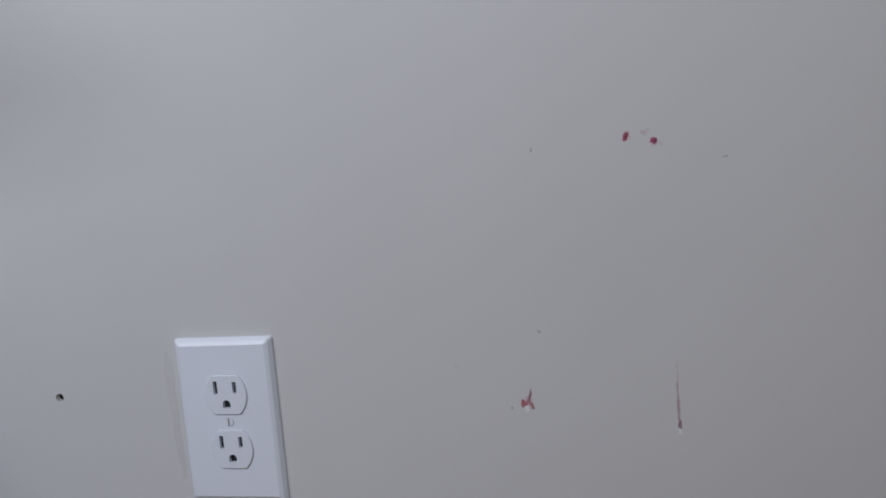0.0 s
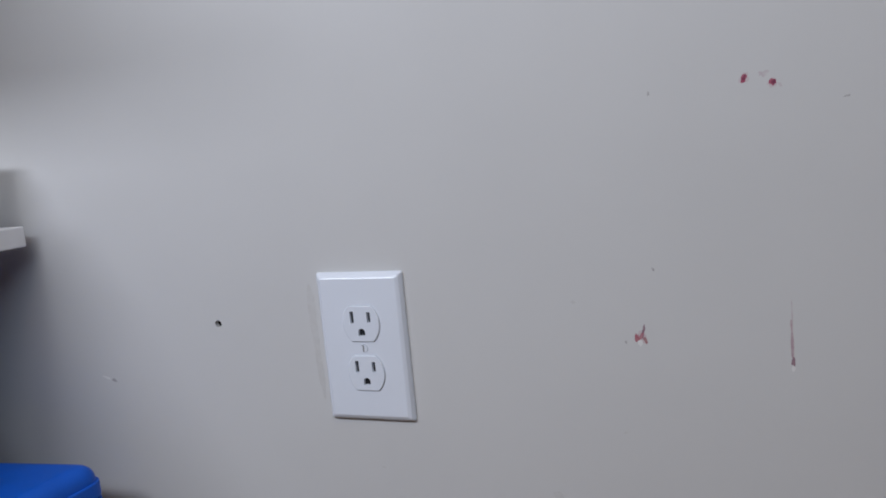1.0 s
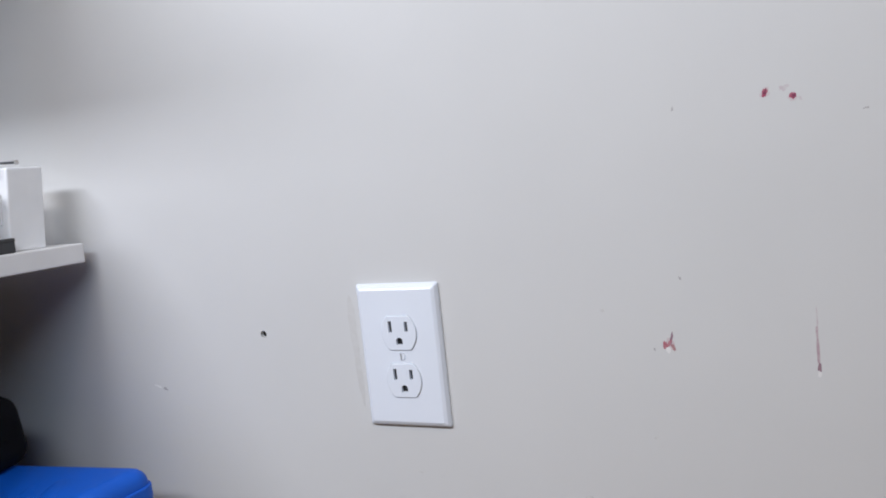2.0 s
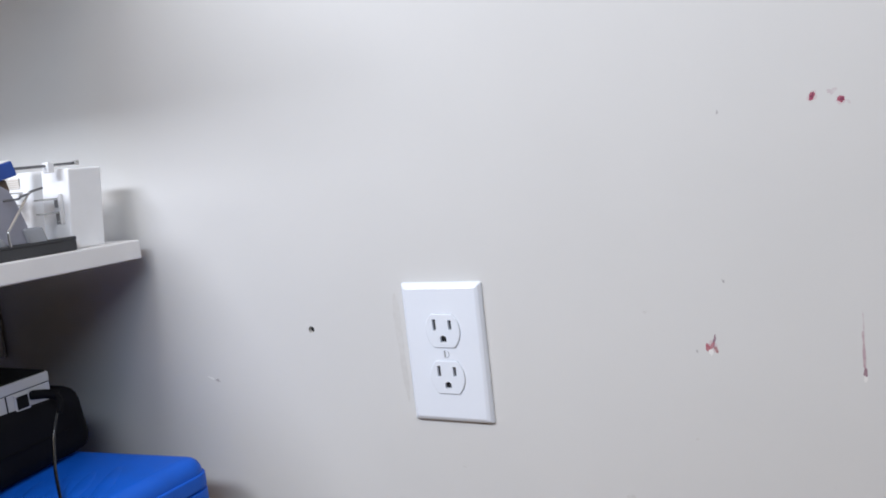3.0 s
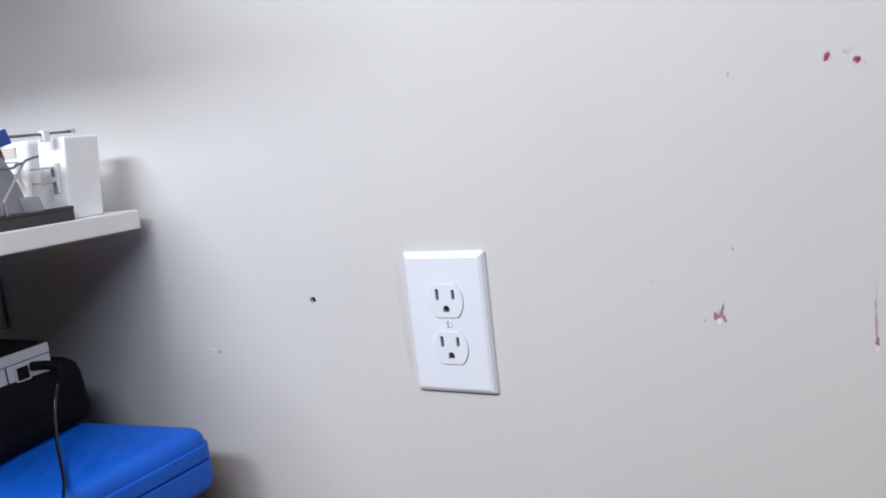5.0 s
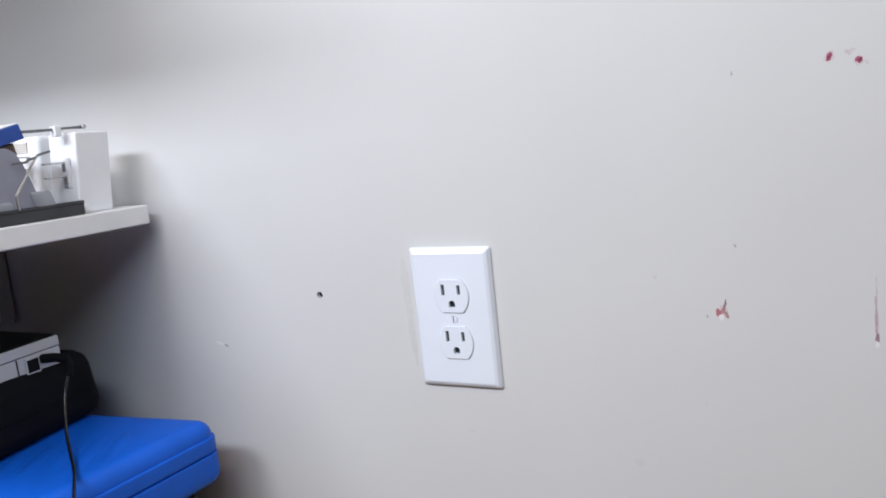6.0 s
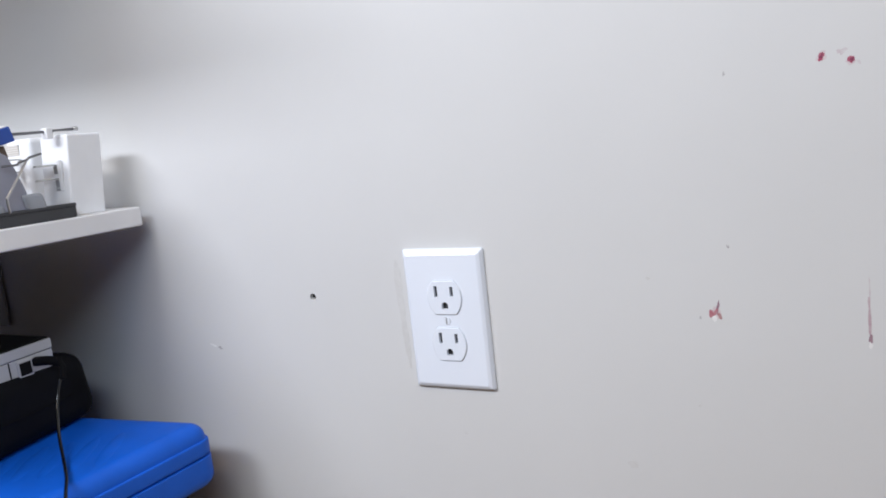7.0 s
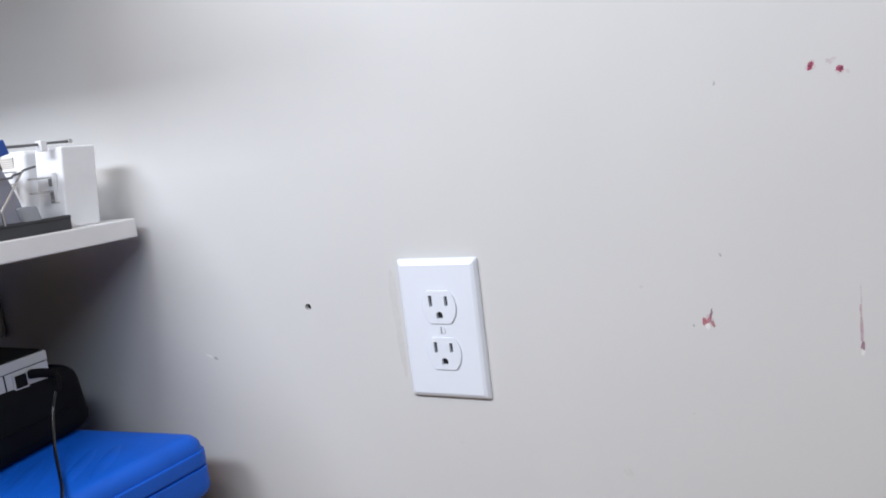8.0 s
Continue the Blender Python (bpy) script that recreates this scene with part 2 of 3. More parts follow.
tagged(part("wall_east", box(X1, X1 + 0.1, Y0, 0.11, 0, ZC), ROOM), "taupe painted end wall", "wall", kind="structure")
# window openings made up to house the added lamps, all out of view
ADDED_WINDOWS = ((-1.14, -0.07), (-0.03, 1.30))
WZ0, WZ1 = 1.32, 1.60
south = part("wall_south", holed([(X0, 0.0), (X1, 0.0), (X1, ZC), (X0, ZC)],
                                 [rect((a + b) / 2, (WZ0 + WZ1) / 2, b - a, WZ1 - WZ0) for a, b in ADDED_WINDOWS], Y0, Y0 - 0.1, Y0 - 0.1), ROOM)
tagged(south, "taupe painted unseen wall with two made-up window openings", "wall", kind="structure")
for k, (wx0, wx1) in enumerate(ADDED_WINDOWS):
    window = thing("window_%d" % (k + 1), "made-up unseen window with a white frame, for an added lamp", "window", kind="structure")
    wf = bmesh.new()
    for x0, x1, z0, z1 in ((wx0, wx0 + 0.03, WZ0, WZ1), (wx1 - 0.03, wx1, WZ0, WZ1),
                           (wx0 + 0.03, wx1 - 0.03, WZ0, WZ0 + 0.03), (wx0 + 0.03, wx1 - 0.03, WZ1 - 0.03, WZ1)):
        box(x0, x1, Y0 - 0.07, Y0 - 0.03, z0, z1, 0.003, 1, wf)
    part("window_frame", wf, SHELF, window)
tagged(part("floor", box(X0, X1, Y0, 0.0, -0.1, 0.0), FLOOR), "brown wooden floor", "floor", kind="structure")
tagged(part("ceiling", box(X0 - 0.1, X1 + 0.1, Y0 - 0.1, 0.11, ZC, ZC + 0.1), CEIL), "plain white ceiling", "ceiling", kind="structure")

# ---- wall outlet ----
OZ = 0.360
outlet = thing("wall_outlet", "white duplex wall outlet with a smooth plastic cover", "outlet", pose(-0.0006, 0, OZ))


def face_shape(cz, grow=0.0):
    """Receptacle outline: bulging sides between a flat top and bottom."""
    r, flat = 0.0190 + grow, 0.0139 + grow
    a0 = math.asin(flat / r)
    out = []
    for side in (1, -1):
        for k in range(13):
            a = -a0 + 2 * a0 * k / 12
            out.append((side * (r * math.cos(a) - 0.0038) + 0.0006, cz + side * r * math.sin(a)))
    return out


PW, PH = 0.0710, 0.1164
plate_rims = [(-0.0056, rounded(0, 0, PW - 0.0074, PH - 0.0074, 0.0014)), (-0.0046, rounded(0, 0, PW - 0.0040, PH - 0.0040, 0.0016)),
              (-0.0022, rounded(0, 0, PW - 0.0006, PH - 0.0006, 0.0016)), (-0.0012, rounded(0, 0, PW, PH, 0.0018))]
part("cover_plate", holed(rounded(0, 0, PW - 0.0092, PH - 0.0092, 0.0012), [face_shape(0.0193, 0.0002), face_shape(-0.0193, 0.0002),
     circle(0.0006, 0, 0.0032)], -0.0060, -0.0002, -0.001, plate_rims), PLATE, outlet)
for cz in (0.0193, -0.0193):
    slots = [rect(-0.0064, cz + 0.0050, 0.0029, 0.0092), rect(0.0074, cz + 0.0050, 0.0028, 0.0080)]
    ground = [(-0.0022, cz - 0.0094), (0.0034, cz - 0.0094)] + [(0.0006 + 0.0028 * math.cos(a), cz - 0.0064 + 0.0028 * math.sin(a))
                                                                for a in (math.pi * k / 8 for k in range(9))]
    inset = [(0.0006 + (x - 0.0006) * 0.965, cz + (z - cz) * 0.965) for x, z in face_shape(cz)]
    rec = part("receptacle", holed(inset, [*slots, ground], -0.0073, -0.001, -0.0030, [(-0.0066, face_shape(cz))]), FACE, outlet)
    # near-black fills paint the shade deep in each slot
    for loop in (*slots, ground):
        part("contact_slot", prism(loop, -0.0045, -0.0030), SLOT_SHADE, rec, "near-black fill for the shade in a contact slot")
sc = prism(circle(0.0006, 0, 0.0030, 16), -0.0066, -0.002)
screw = part("screw", sc, FACE, outlet, "white painted slotted screw")
part("screw_slot", box(-0.0002, 0.0008, -0.0068, -0.0064, -0.0026, 0.0026), BRACKET, screw)


# ---- marks on the wall ----
def splotch(name, x, z, w, h, material, label, tilt=0.0, seed=1, rough=0.25, category="paint mark", n=16, lift=0.0002):
    """A thin uneven flake of paint on the wall."""
    rnd = random.Random(seed)
    loop = []
    raw = [rnd.random() * 2 - 1 for _ in range(n)]
    for i in range(n):
        a = 2 * math.pi * i / n
        k = 1 + rough * (raw[i - 1] * 0.5 + raw[i] + raw[(i + 1) % n] * 0.5) * 0.75
        u, v = math.cos(a) * w / 2 * k, math.sin(a) * h / 2 * k
        c, s = math.cos(radians(tilt)), math.sin(radians(tilt))
        loop.append((u * c - v * s, u * s + v * c))
    ob = part(name, prism(loop, -lift, 0.0006), material)
    ob.location = (x, 0, z)
    return tagged(ob, label, category)


for x, z, pieces, label in (
        (0.2715, 0.5318, ((0, 0, 0.0046, 0.0070, -20, HALO, 2, 0.00006), (0, 0, 0.0032, 0.0056, -20, RED, 3, 0.00014), (0.0002, 0.0006, 0.0018, 0.0034, -22, DEEP, 4, 0.0002)),
         "dark red oval paint spot on the off-white wall"),
        (0.2873, 0.5280, ((0, 0, 0.0060, 0.0058, 20, HALO, 7, 0.00006), (0, 0, 0.0044, 0.0042, 20, RED, 8, 0.00014), (0.0005, -0.0002, 0.0024, 0.0026, 10, DEEP, 5, 0.0002)),
         "dark red ragged paint spot on the wall")):
    spot = thing("paint_spot", label, "paint mark", pose(x, 0, z), "red paint spots on the wall")
    for dx, dz, w, h, tilt, material, seed, lift in pieces:
        o = splotch("layer", dx, dz, w, h, material, "", tilt, seed, 0.3, "", 26, lift)
        o.parent = spot
splotch("paint_smear", 0.2822, 0.5332, 0.0056, 0.0030, PINK, "faded pinkish smear on the wall", 8, 5, 0.5, n=26, lift=0.00008)
splotch("paint_smear", 0.2914, 0.5262, 0.0014, 0.0036, PINK, "short faded pinkish smear on the wall", 35, 6, 0.4, n=20, lift=0.00008)
splotch("paint_speck", 0.2150, 0.5280, 0.0014, 0.0034, GREYMARK, "tiny reddish grey speck on the wall", -6, 9, 0.4, n=20, lift=0.00012)
splotch("wall_scuff", 0.3275, 0.5160, 0.0013, 0.0030, GREYMARK, "short slanted grey scuff on the wall", -72, 11, 0.5, "scuff", 24, 0.00012)
splotch("wall_scuff", 0.2130, 0.4148, 0.0015, 0.0028, GREYMARK, "tiny grey scuff on the wall", 20, 12, 0.5, "scuff", 24, 0.00012)
splotch("wall_scuff", 0.1930, 0.3652, 0.0013, 0.0022, GREYMARK, "tiny grey scuff on the wall", 0, 13, 0.5, "scuff", 24, 0.00012)
# red scrape with bare plaster in its middle
scrape = thing("paint_scrape", "red forked scrape in the paint with bare white plaster", "paint mark", pose(0.2028, 0, 0.3676))
for dx, dz, w, h, tilt, material, seed, lift in ((0.0002, 0.0002, 0.0060, 0.0080, 0, HALO, 20, 0.00006), (0.0020, 0.0052, 0.0020, 0.0080, -10, MAUVE, 21, 0.00014),
                                                 (-0.0020, 0.0006, 0.0031, 0.0058, 8, ROSE, 22, 0.00014), (0.0006, 0.0018, 0.0016, 0.0056, -35, ROSE, 26, 0.00018),
                                                 (0.0028, -0.0010, 0.0020, 0.0060, 28, REDDARK, 23, 0.00022), (-0.0002, -0.0028, 0.0027, 0.0042, 4, CHIP, 24, 0.0003)):
    o = splotch("flake", dx, dz, w, h, material, "", tilt, seed, 0.4, "", 24, lift)
    o.parent = scrape
line = thing("paint_scratch", "thin vertical dark red scratch on the wall", "paint mark", pose(0.2956, 0, 0.370))
for dx, dz, w, h, material, seed in ((0.0002, 0.0165, 0.0009, 0.0160, PINK, 31), (-0.0001, 0.0060, 0.0015, 0.0100, STREAK, 32),
                                     (0.0001, -0.0060, 0.0016, 0.0200, STREAK, 33), (0.0004, -0.0168, 0.0022, 0.0056, MAUVE, 34),
                                     (0.0006, -0.0216, 0.0022, 0.0036, CHIP, 35)):
    o = splotch("streak", dx, dz, w, h, material, "", 1.0, seed, 0.3, "", 24, 0.0001 + 0.00003 * (seed - 31))
    o.parent = line
scr = thing("wall_scratch", "pale scratch with a grey end on the wall", "scuff", pose(-0.2520, 0, 0.3262))
for dx, dz, w, h, tilt, material, seed in ((-0.0050, 0.0014, 0.0085, 0.0020, -18, PALE, 41), (0.0022, -0.0004, 0.0066, 0.0026, -16, GREYMARK, 42)):
    o = splotch("scratch_flake", dx, dz, w, h, material, "", tilt, seed, 0.4, "", 22, 0.00012)
    o.parent = scr
for x, z, w, h, tilt, seed in ((0.1395, 0.249, 0.008, 0.006, -30, 52), (0.159, 0.393, 0.003, 0.002, 0, 53),
                               (0.003, 0.262, 0.004, 0.0016, -10, 54), (0.190, 0.300, 0.0026, 0.0018, 0, 55)):
    splotch("wall_scuff", x, z, w, h, FAINT, "faint brownish scuff on the off-white wall", tilt, seed, 0.35, "scuff", 16, 0.0002)

# soft shadow of the cover plate painted on, with an old paint line
shade_band = thing("plate_shade_band", "faint painted band beside the outlet: plate shadow and old paint line", "paint mark", pose(-0.0440, 0, 0.362))
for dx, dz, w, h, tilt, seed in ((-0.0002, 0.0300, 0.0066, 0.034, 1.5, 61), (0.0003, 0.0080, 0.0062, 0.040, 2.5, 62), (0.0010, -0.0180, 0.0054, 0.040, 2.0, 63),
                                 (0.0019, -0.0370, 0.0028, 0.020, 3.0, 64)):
    o = splotch("shade_line", dx, dz, w, h, SHADE_LINE, "", tilt, seed, 0.15, "", 22, 0.00012 + 0.00003 * (seed - 60))
    o.parent = shade_band

# ---- shelf on the wall ----
XS, ZS, TILT = -0.3180, 0.4662, -1.6
CAM_EYE = Vector((0.268, -0.535, 0.525))
NEAR = Matrix.Translation(CAM_EYE * 0.019) @ Matrix.Scale(0.981, 4)      # shelf scaled about the camera to hold its view; one centimetre clear of wall
GAP = Matrix.Translation(CAM_EYE * 0.040) @ Matrix.Scale(0.960, 4)       # cabinet and case likewise fitted to the view; two to four centimetres clear
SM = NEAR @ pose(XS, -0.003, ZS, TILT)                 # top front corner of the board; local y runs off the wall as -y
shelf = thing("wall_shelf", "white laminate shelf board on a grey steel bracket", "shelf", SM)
part("shelf_board", box(-0.72, 0.0, -0.36, 0.0, -0.0182, 0.0, 0.0014), SHELF, shelf)
# unseen brown sheet, added to darken and warm the shade under the shelf
part("underside", box(-0.715, -0.004, -0.356, -0.004, -0.0190, -0.0178), UNDER_BROWN, shelf, "unseen brown sheet, added to darken the shade below")
bracket = bmesh.new()
box(-0.272, -0.249, 0.0100, 0.0132, -0.128, -0.0192, 0.0006, 1, bracket)
box(-0.272, -0.249, -0.20, 0.0100, -0.0222, -0.0192, 0.0006, 1, bracket)
# unseen shelf guessed above, placed to shade the wall's upper left
upper = thing("wall_shelf", "unseen white shelf board, placed above to shade the wall", "shelf", pose(XS, -0.003, 0.82))
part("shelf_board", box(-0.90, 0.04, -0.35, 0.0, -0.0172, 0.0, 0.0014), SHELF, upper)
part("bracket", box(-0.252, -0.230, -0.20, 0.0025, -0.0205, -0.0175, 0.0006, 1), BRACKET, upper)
part("bracket", bracket, BRACKET, shelf, "grey steel angle bracket")


def on_shelf(y, z=0.0, x=0.0):
    """Pose of a thing standing on the shelf, at a distance y off the board's end."""
    return SM @ pose(x, y, z)


# tall adapter with folded-out blades
def adapter(m, w, d, h, lean, label, bevel=0.0019):
    """Plug adapter: w across x, d along y, h high; its blades point along -y."""
    ob = thing("power_adapter", label, "adapter", m, "adapters on the shelf")
    bm = box(-w, 0, -d, 0, 0, h, bevel, 4)
    for v in bm.verts:
        v.co.y += lean * v.co.z / h
    part("body", bm, ADAPTER, ob, smooth=False)
    return ob


tall = adapter(on_shelf(-0.0280, 0.0, -0.014), 0.0360, 0.0365, 0.0733, 0.0075, "tall white plug adapter with two folded-out metal blades")
part("blade_plate", box(-0.0120, -0.0072, -0.0352, -0.0320, 0.0235, 0.0515, 0.0008, 1), ADAPTER, tall)
# grey block painted in for the shadow below the blade plate
part("blade_shade", box(-0.0180, -0.0120, -0.0342, -0.0320, 0.0236, 0.0262), BRACKET, tall)
for z in (0.0345, 0.0470):
    part("blade", box(-0.0160, -0.0115, -0.0555, -0.0315, z - 0.0008, z + 0.0008, 0.0004, 1), BLADE, tall, "nickel plug blade")
    # grey block stands in for the shade in each blade recess
    part("blade_recess_shade", box(-0.0180, -0.0125, -0.0338, -0.0320, z - 0.0080, z - 0.0010), BRACKET, tall, "grey block for the shade in a blade recess")

# charcoal tray and what stands on it
tray = thing("tray", "shallow charcoal plastic tray on the white shelf", "tray", on_shelf(-0.0665, 0.0, -0.004))
part("tray_base", box(-0.046, 0, -0.180, 0, 0.0, 0.0105, 0.0014), TRAY, tray)
part("tray_edge", box(-0.0050, 0.0006, -0.180, 0.0, 0.0095, 0.0128, 0.0010), TRAY, tray)
TZ = 0.0110
short = adapter(on_shelf(-0.0452, 0.0, -0.0640), 0.034, 0.0195, 0.0740, 0.0065, "white plug adapter with a vented face, standing beside the taller one", 0.0045)
for z in (0.0440, 0.0555):
    part("blade", box(-0.0170, -0.0110, -0.0380, -0.0130, z - 0.0007, z + 0.0007, 0.0003, 1), BLADE, short, "nickel plug blade")
part("vent_panel", box(-0.0338, -0.0140, -0.0146, -0.0120, 0.0590, 0.0690), VENT, short, "beige vented patch")
for k in range(5):
    part("vent_rib", box(-0.0338, -0.0140, -0.0152, -0.0125, 0.0597 + 0.002 * k, 0.0605 + 0.002 * k), VENTRIB, short)

hood = thing("plastic_hood", "grey-lilac plastic hood with a black round opening", "plastic hood", on_shelf(-0.0990, TZ, -0.007))
prof = [(-0.0060, 0.0), (-0.0075, 0.0045), (-0.0120, 0.0210), (-0.0172, 0.0360), (-0.0220, 0.0470), (-0.0285, 0.0510), (-0.0400, 0.0520),
        (-0.0700, 0.0500), (-0.0760, 0.0)]
bm = bmesh.new()
fa = [bm.verts.new((0.0, y, z)) for y, z in prof]
fb = [bm.verts.new((-0.012, y, z)) for y, z in prof]
bm.faces.new(fa), bm.faces.new(fb)
for i in range(len(prof)):
    j = (i + 1) % len(prof)
    bm.faces.new((fa[i], fa[j], fb[j], fb[i]))
bmesh.ops.bevel(bm, geom=list(bm.edges), offset=0.0010, segments=2, profile=0.5, affect='EDGES')
part("hood_body", bm, GREYSHEET, hood)
bm = bmesh.new()
ring = [(-0.0525 + 0.0105 * math.cos(2 * math.pi * k / 28), 0.0335 + 0.0165 * math.sin(2 * math.pi * k / 28)) for k in range(28)]
ra = [bm.verts.new((0.0012, y, z)) for y, z in ring]
rb = [bm.verts.new((-0.004, y, z)) for y, z in ring]
bm.faces.new(ra), bm.faces.new(rb)
for i in range(28):
    j = (i + 1) % 28
    bm.faces.new((ra[i], ra[j], rb[j], rb[i]))
part("opening", bm, BLACK, hood, "black round opening")

for y, w, h, x in ((-0.0935, 0.0185, 0.0140, -0.0035), (-0.1300, 0.0300, 0.0085, -0.0040)):
    knob = thing("clear_cap", "smoky translucent plastic cap lying in the tray", "plastic cap", on_shelf(y, TZ, x), "caps in the tray")
    bm = box(-0.0055, 0.0, -w, 0.0, -0.0005, h, 0.0027, 4)
    for v in bm.verts:
        v.co.y -= (v.co.z / h) * 0.0035
    part("cap_body", bm, CLEAR, knob, smooth=True)

wire = thing("bent_wire", "bent silver metal wire leaning in the tray", "wire", on_shelf(-0.0170, TZ, 0.0005))
part("long_arm", tube([(-0.003, -0.0890, 0.0440), (-0.003, -0.0960, 0.0350), (-0.003, -0.1050, 0.0235), (-0.003, -0.1125, 0.0140), (-0.003, -0.1136, 0.0120),
                       (-0.003, -0.1136, 0.0060), (-0.003, -0.1130, 0.0006)], 0.0010), BLADE, wire, smooth=True)
part("short_arm", tube([(-0.003, -0.0765, 0.0465), (-0.003, -0.0880, 0.0440), (-0.003, -0.0900, 0.0425), (-0.003, -0.0980, 0.0405), (-0.003, -0.1000, 0.0390),
                        (-0.003, -0.1130, 0.0385)], 0.0010), ROD, wire, smooth=True)

# thin blue box lying across the tops
card = thing("flat_box", "thin blue cardboard box with a white top", "box", on_shelf(-0.1075, 0.0700, -0.012) @ pose(0, 0, 0, 15, 0, -6))
part("box_body", box(-0.060, 0.0, -0.130, 0.0, 0.0, 0.0125, 0.0006, 1), BLUECARD, card)
part("box_top", box(-0.0595, -0.0008, -0.1292, -0.0008, 0.0126, 0.0136, 0.0003, 1), WHITECARD, card, "white lid")
under = thing("card_piece", "brown card piece under the blue box", "card", on_shelf(-0.1130, 0.0625, -0.018) @ pose(0, 0, 0, 12))
part("card_body", box(-0.040, 0.0, -0.060, 0.0, -0.0060, 0.0045, 0.0008, 1), BROWN, under)

rod = thing("metal_rod", "thin dark steel rod in a white clip", "rod", on_shelf(-0.0170, 0.0005, 0.0))
part("shaft", tube([(-0.026, -0.100, 0.0752), (-0.026, -0.060, 0.0760), (-0.026, -0.0215, 0.0776)], 0.0013), ROD, rod, smooth=True)
part("shaft_tip", tube([(-0.026, -0.0225, 0.0776), (-0.026, -0.0185, 0.0778)], 0.0022), BLADE, rod, "bright rod tip", smooth=True)
part("slide", box(-0.0262, -0.0238, -0.0440, -0.0190, 0.0752, 0.0760, 0.0002, 1), ADAPTER, rod)
part("clip", box(-0.030, -0.022, -0.0530, -0.0465, 0.0698, 0.0795, 0.0010), ADAPTER, rod, "white plastic clip")

# dark sheet added to blacken the void beside the bracket, behind the cabinet
void_fill = thing("board", "made-up near-black sheet darkening the void between cabinet and wall", "board", pose(-0.598, -0.006, 0.0))
part("void_panel", box(-0.46, 0.0, -0.009, 0.0, 0.0, 0.440, 0.0008, 1), NEARBLACK, void_fill)

# ---- low cabinet, blue case, black pouch and box with its cable ----
ZB = 0.200
# guessed support under the case; only a dark edge of it shows
cab = thing("low_cabinet", "low near-black cabinet, a guessed support mostly out of view", "cabinet", GAP @ pose(-0.70, -0.36, 0))
part("body", box(-0.32, 0.400, -0.26, 0.335, -0.0218, ZB - 0.018), NEARBLACK, cab)
part("top", box(-0.33, 0.408, -0.27, 0.340, ZB - 0.018, ZB, 0.002), NEARBLACK, cab)

case = thing("tool_case", "bright blue plastic tool case lying flat", "case", GAP @ pose(-0.2500, -0.021, ZB, 0, 0, 6.0))


def case_shell(z0, z1, grow, r_top, r_bottom):
    """A half of the case with rounded corners and edges."""
    bm = bmesh.new()
    W, D, R = 0.40, 0.36, 0.020
    steps = 5
    layers = []
    for k in range(steps + 1):
        a = math.pi / 2 * k / steps
        layers.append((z0 + r_bottom * (1 - math.cos(a)), grow - r_bottom * (1 - math.sin(a))))
    for k in range(steps + 1):
        a = math.pi / 2 * k / steps
        layers.append((z1 - r_top * (1 - math.sin(a)), grow - r_top * (1 - math.cos(a))))
    rings = []
    for z, g in layers:
        rings.append([bm.verts.new((x + 0.22 * y, y, z)) for x, y in rounded(-W / 2, -D / 2, W + 2 * g, D + 2 * g, max(R + g, 0.004), 6)])
    for p, q in zip(rings, rings[1:]):
        for i in range(len(p)):
            j = (i + 1) % len(p)
            bm.faces.new((p[i], p[j], q[j], q[i]))
    bm.faces.new(rings[0][::-1]), bm.faces.new(rings[-1])
    return bm


part("lower_half", case_shell(0.0, 0.0310, 0.0, 0.0012, 0.012), BLUE, case, smooth=True)
part("seam", case_shell(0.0300, 0.0335, -0.0030, 0.0005, 0.0005), BLUE, case)
lid = part("lid", case_shell(0.0330, 0.0470, 0.0, 0.0016, 0.0012), BLUE, case, smooth=True)
part("lid_crown", case_shell(0.0450, 0.0630, -0.0022, 0.0145, 0.0005), BLUE, lid, smooth=True)
for k in range(8):
    bm = bmesh.new()
    bmesh.ops.create_uvsphere(bm, u_segments=20, v_segments=12, radius=1.0)
    for v in bm.verts:
        v.co = Vector((v.co.x * 0.050, v.co.y * 0.0095, 0.0609 + v.co.z * 0.0032))
    part("rib", bm, BLUE, lid, smooth=True).matrix_basis = pose(-0.058 - 0.0185 * k, -0.074 - 0.012 * k, 0, 0, 0, 115)

ZT = ZB + 0.0638
pouch = thing("pouch", "black padded pouch lying on the blue case", "pouch", GAP @ pose(-0.388, -0.034, ZT, 0, 0, 4.5))
bm = box(-0.20, 0.0, -0.27, 0.0, 0.0, 0.0628, 0.0150, 4)
for v in bm.verts:
    n = noise.noise(v.co * 18)
    v.co += Vector((n * 0.002, n * 0.002, n * 0.0015 if v.co.z > 0.01 else 0))
    if v.co.y > -0.022:
        v.co.y -= 0.009 * (v.co.z / 0.064) ** 2
        v.co.z *= 1.10
part("pouch_body", bm, BLACKBAG, pouch, smooth=True)
part("seam", tube([(0.0006, -0.25, 0.030), (0.0010, -0.13, 0.031), (0.0004, -0.03, 0.030)], 0.0006, 8), BLACKBAG, pouch, smooth=True)

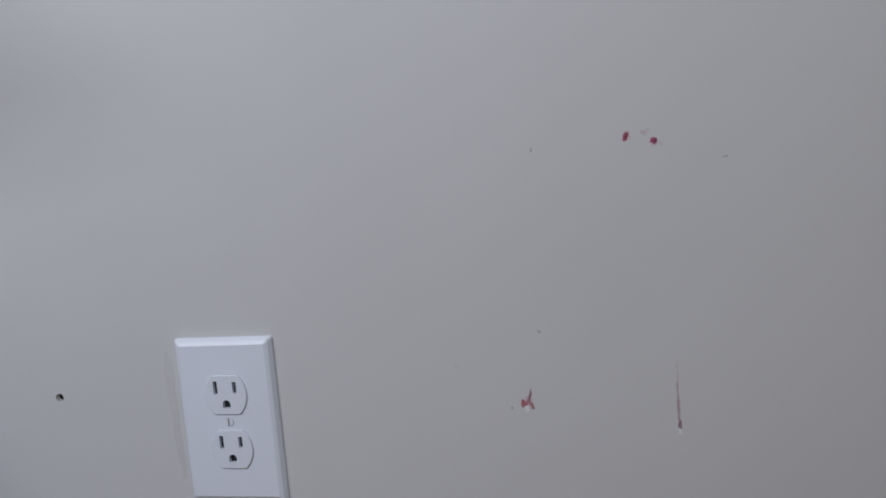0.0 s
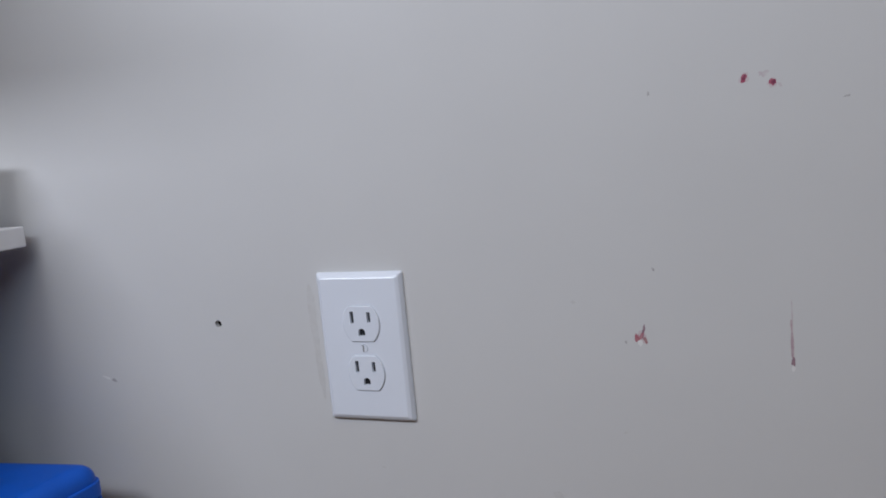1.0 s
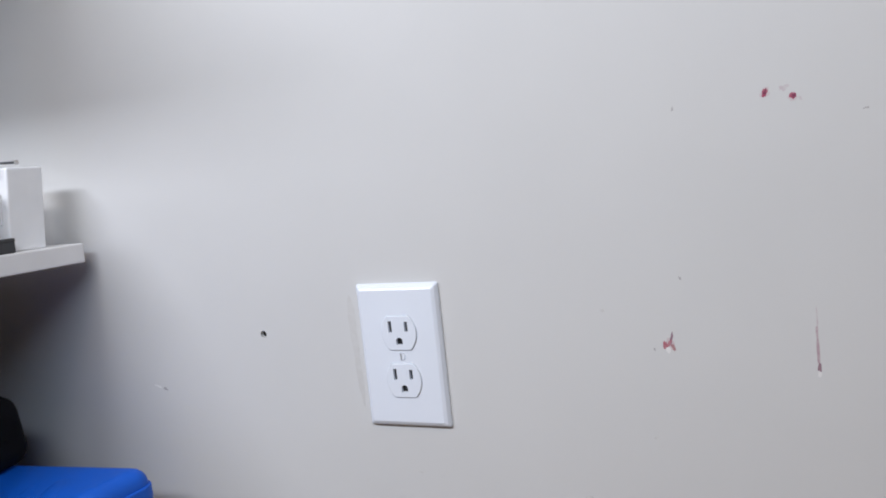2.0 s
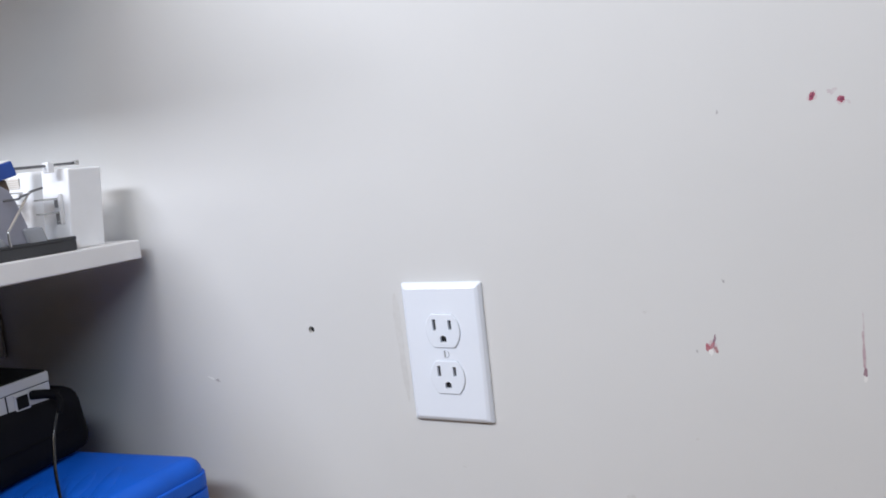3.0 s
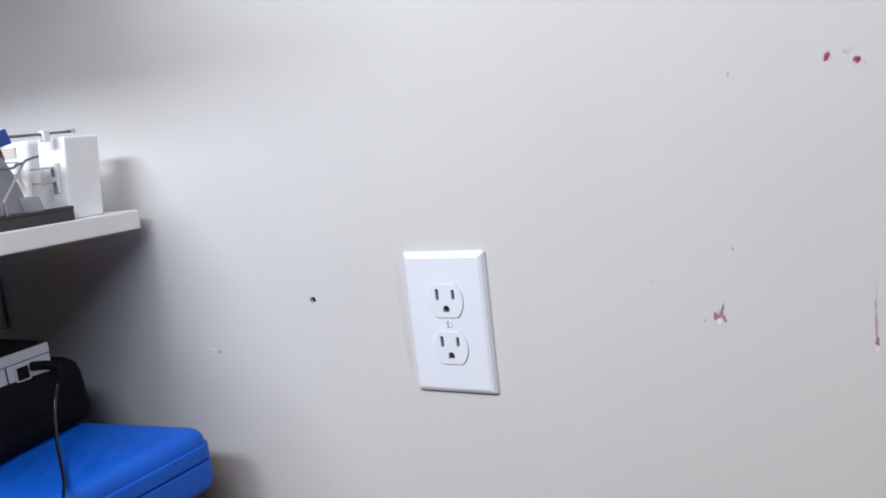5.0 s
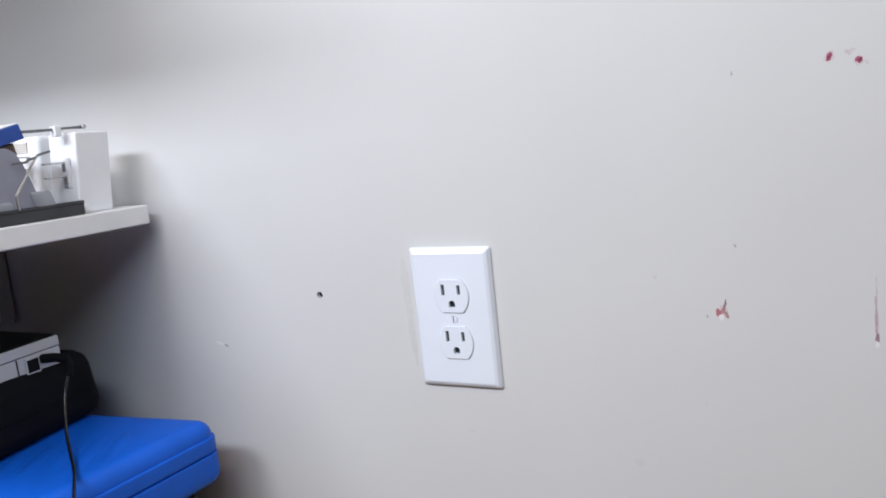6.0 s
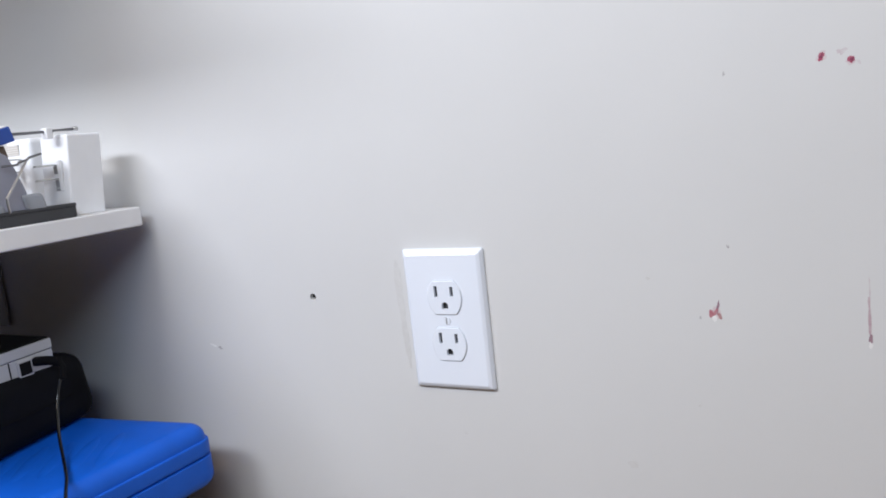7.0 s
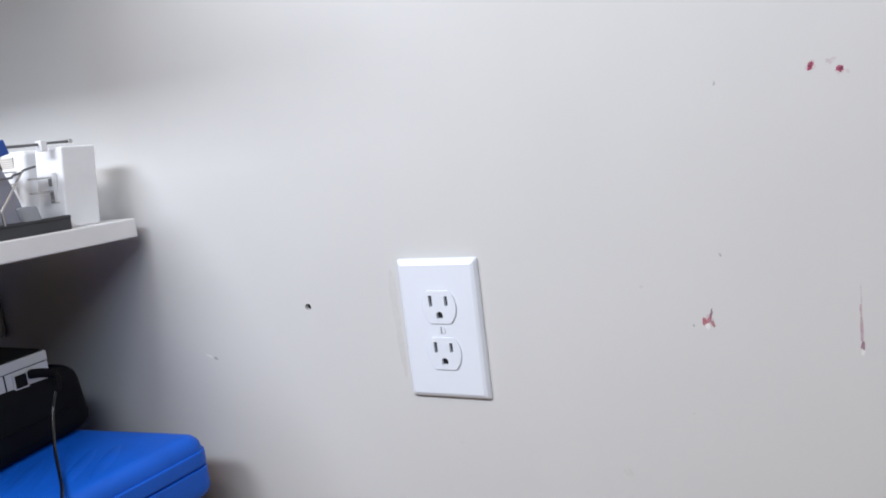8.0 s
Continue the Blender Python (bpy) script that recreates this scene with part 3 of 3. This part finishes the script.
ZD = ZT + 0.0626
unit = thing("network_box", "silver-grey box with a black top and socket", "network box", GAP @ pose(-0.389, -0.069, ZD, 0, 0, 0))
part("housing", box(-0.130, 0.0, -0.190, -0.0045, 0.0, 0.0182, 0.0010), SILVER, unit)
part("top_band", box(-0.130, 0.0004, -0.190, -0.0041, 0.0188, 0.0285, 0.0010), SILVER, unit)
part("groove", box(-0.128, -0.0008, -0.188, -0.0053, 0.0178, 0.0192), BLACK, unit)
part("top_cover", box(-0.129, -0.0012, -0.189, -0.0055, 0.0280, 0.0300, 0.0006, 1), BLACK, unit, "black top cover")
part("panel_gap", box(-0.003, 0.0004, -0.0500, -0.0488, 0.0008, 0.0180), BLACK, unit)
jack = part("socket_frame", box(-0.004, 0.0016, -0.0420, -0.0275, -0.0005, 0.0165, 0.0006, 1), SILVER, unit)
part("socket", box(-0.002, 0.0020, -0.0405, -0.0293, 0.0028, 0.0146), BLACK, jack, "black square socket")
part("indicator", prism(circle(-0.002, 0.0, 0.0016, 12), 0, 0.001), BRACKET, unit).matrix_basis = pose(0.0008, -0.0145, 0.0125, 0, 0, 90)

cord = thing("cable", "black cable plugged into the silver box", "cable", GAP)
part("plug", tube([(-0.391, -0.0930, ZD + 0.0110), (-0.377, -0.0880, ZD + 0.0112), (-0.366, -0.0845, ZD + 0.0095)], 0.0045, 12), BLACKBAG, cord, smooth=True)
part("boot", tube([(-0.368, -0.0845, ZD + 0.0100), (-0.361, -0.0860, ZD + 0.0050), (-0.358, -0.0910, ZD - 0.0050)], 0.0026, 10), BLACKBAG, cord, smooth=True)
part("cord", tube([(-0.360, -0.0880, ZD + 0.001), (-0.3605, -0.0935, 0.318), (-0.3580, -0.1010, 0.302), (-0.3440, -0.1150, 0.280), (-0.3230, -0.1300, 0.2690),
                   (-0.2855, -0.1560, 0.2670), (-0.2555, -0.1800, 0.2670), (-0.2365, -0.1960, 0.2625), (-0.2240, -0.2050, 0.248), (-0.2190, -0.2080, 0.22),
                   (-0.2190, -0.209, 0.19), (-0.225, -0.210, 0.10), (-0.24, -0.21, -0.0160), (-0.22, -0.30, -0.0202)], 0.0015, 10), CABLE, cord, smooth=True)

# made-up wall lamp out of view, housing the added warm fill
lamp = thing("added_wall_lamp", "made-up unseen white bar lamp for the warm fill", "lamp", pose(0.15, Y0, 1.95))
part("back_plate", box(-0.09, 0.09, 0.0, 0.012, -0.05, 0.05, 0.004), SHELF, lamp)
part("arm", box(-0.012, 0.012, 0.012, 0.10, -0.008, 0.008, 0.002), SHELF, lamp)
part("shade", box(-0.48, 0.48, 0.10, 0.135, -0.06, 0.06, 0.006), SHELF, lamp)
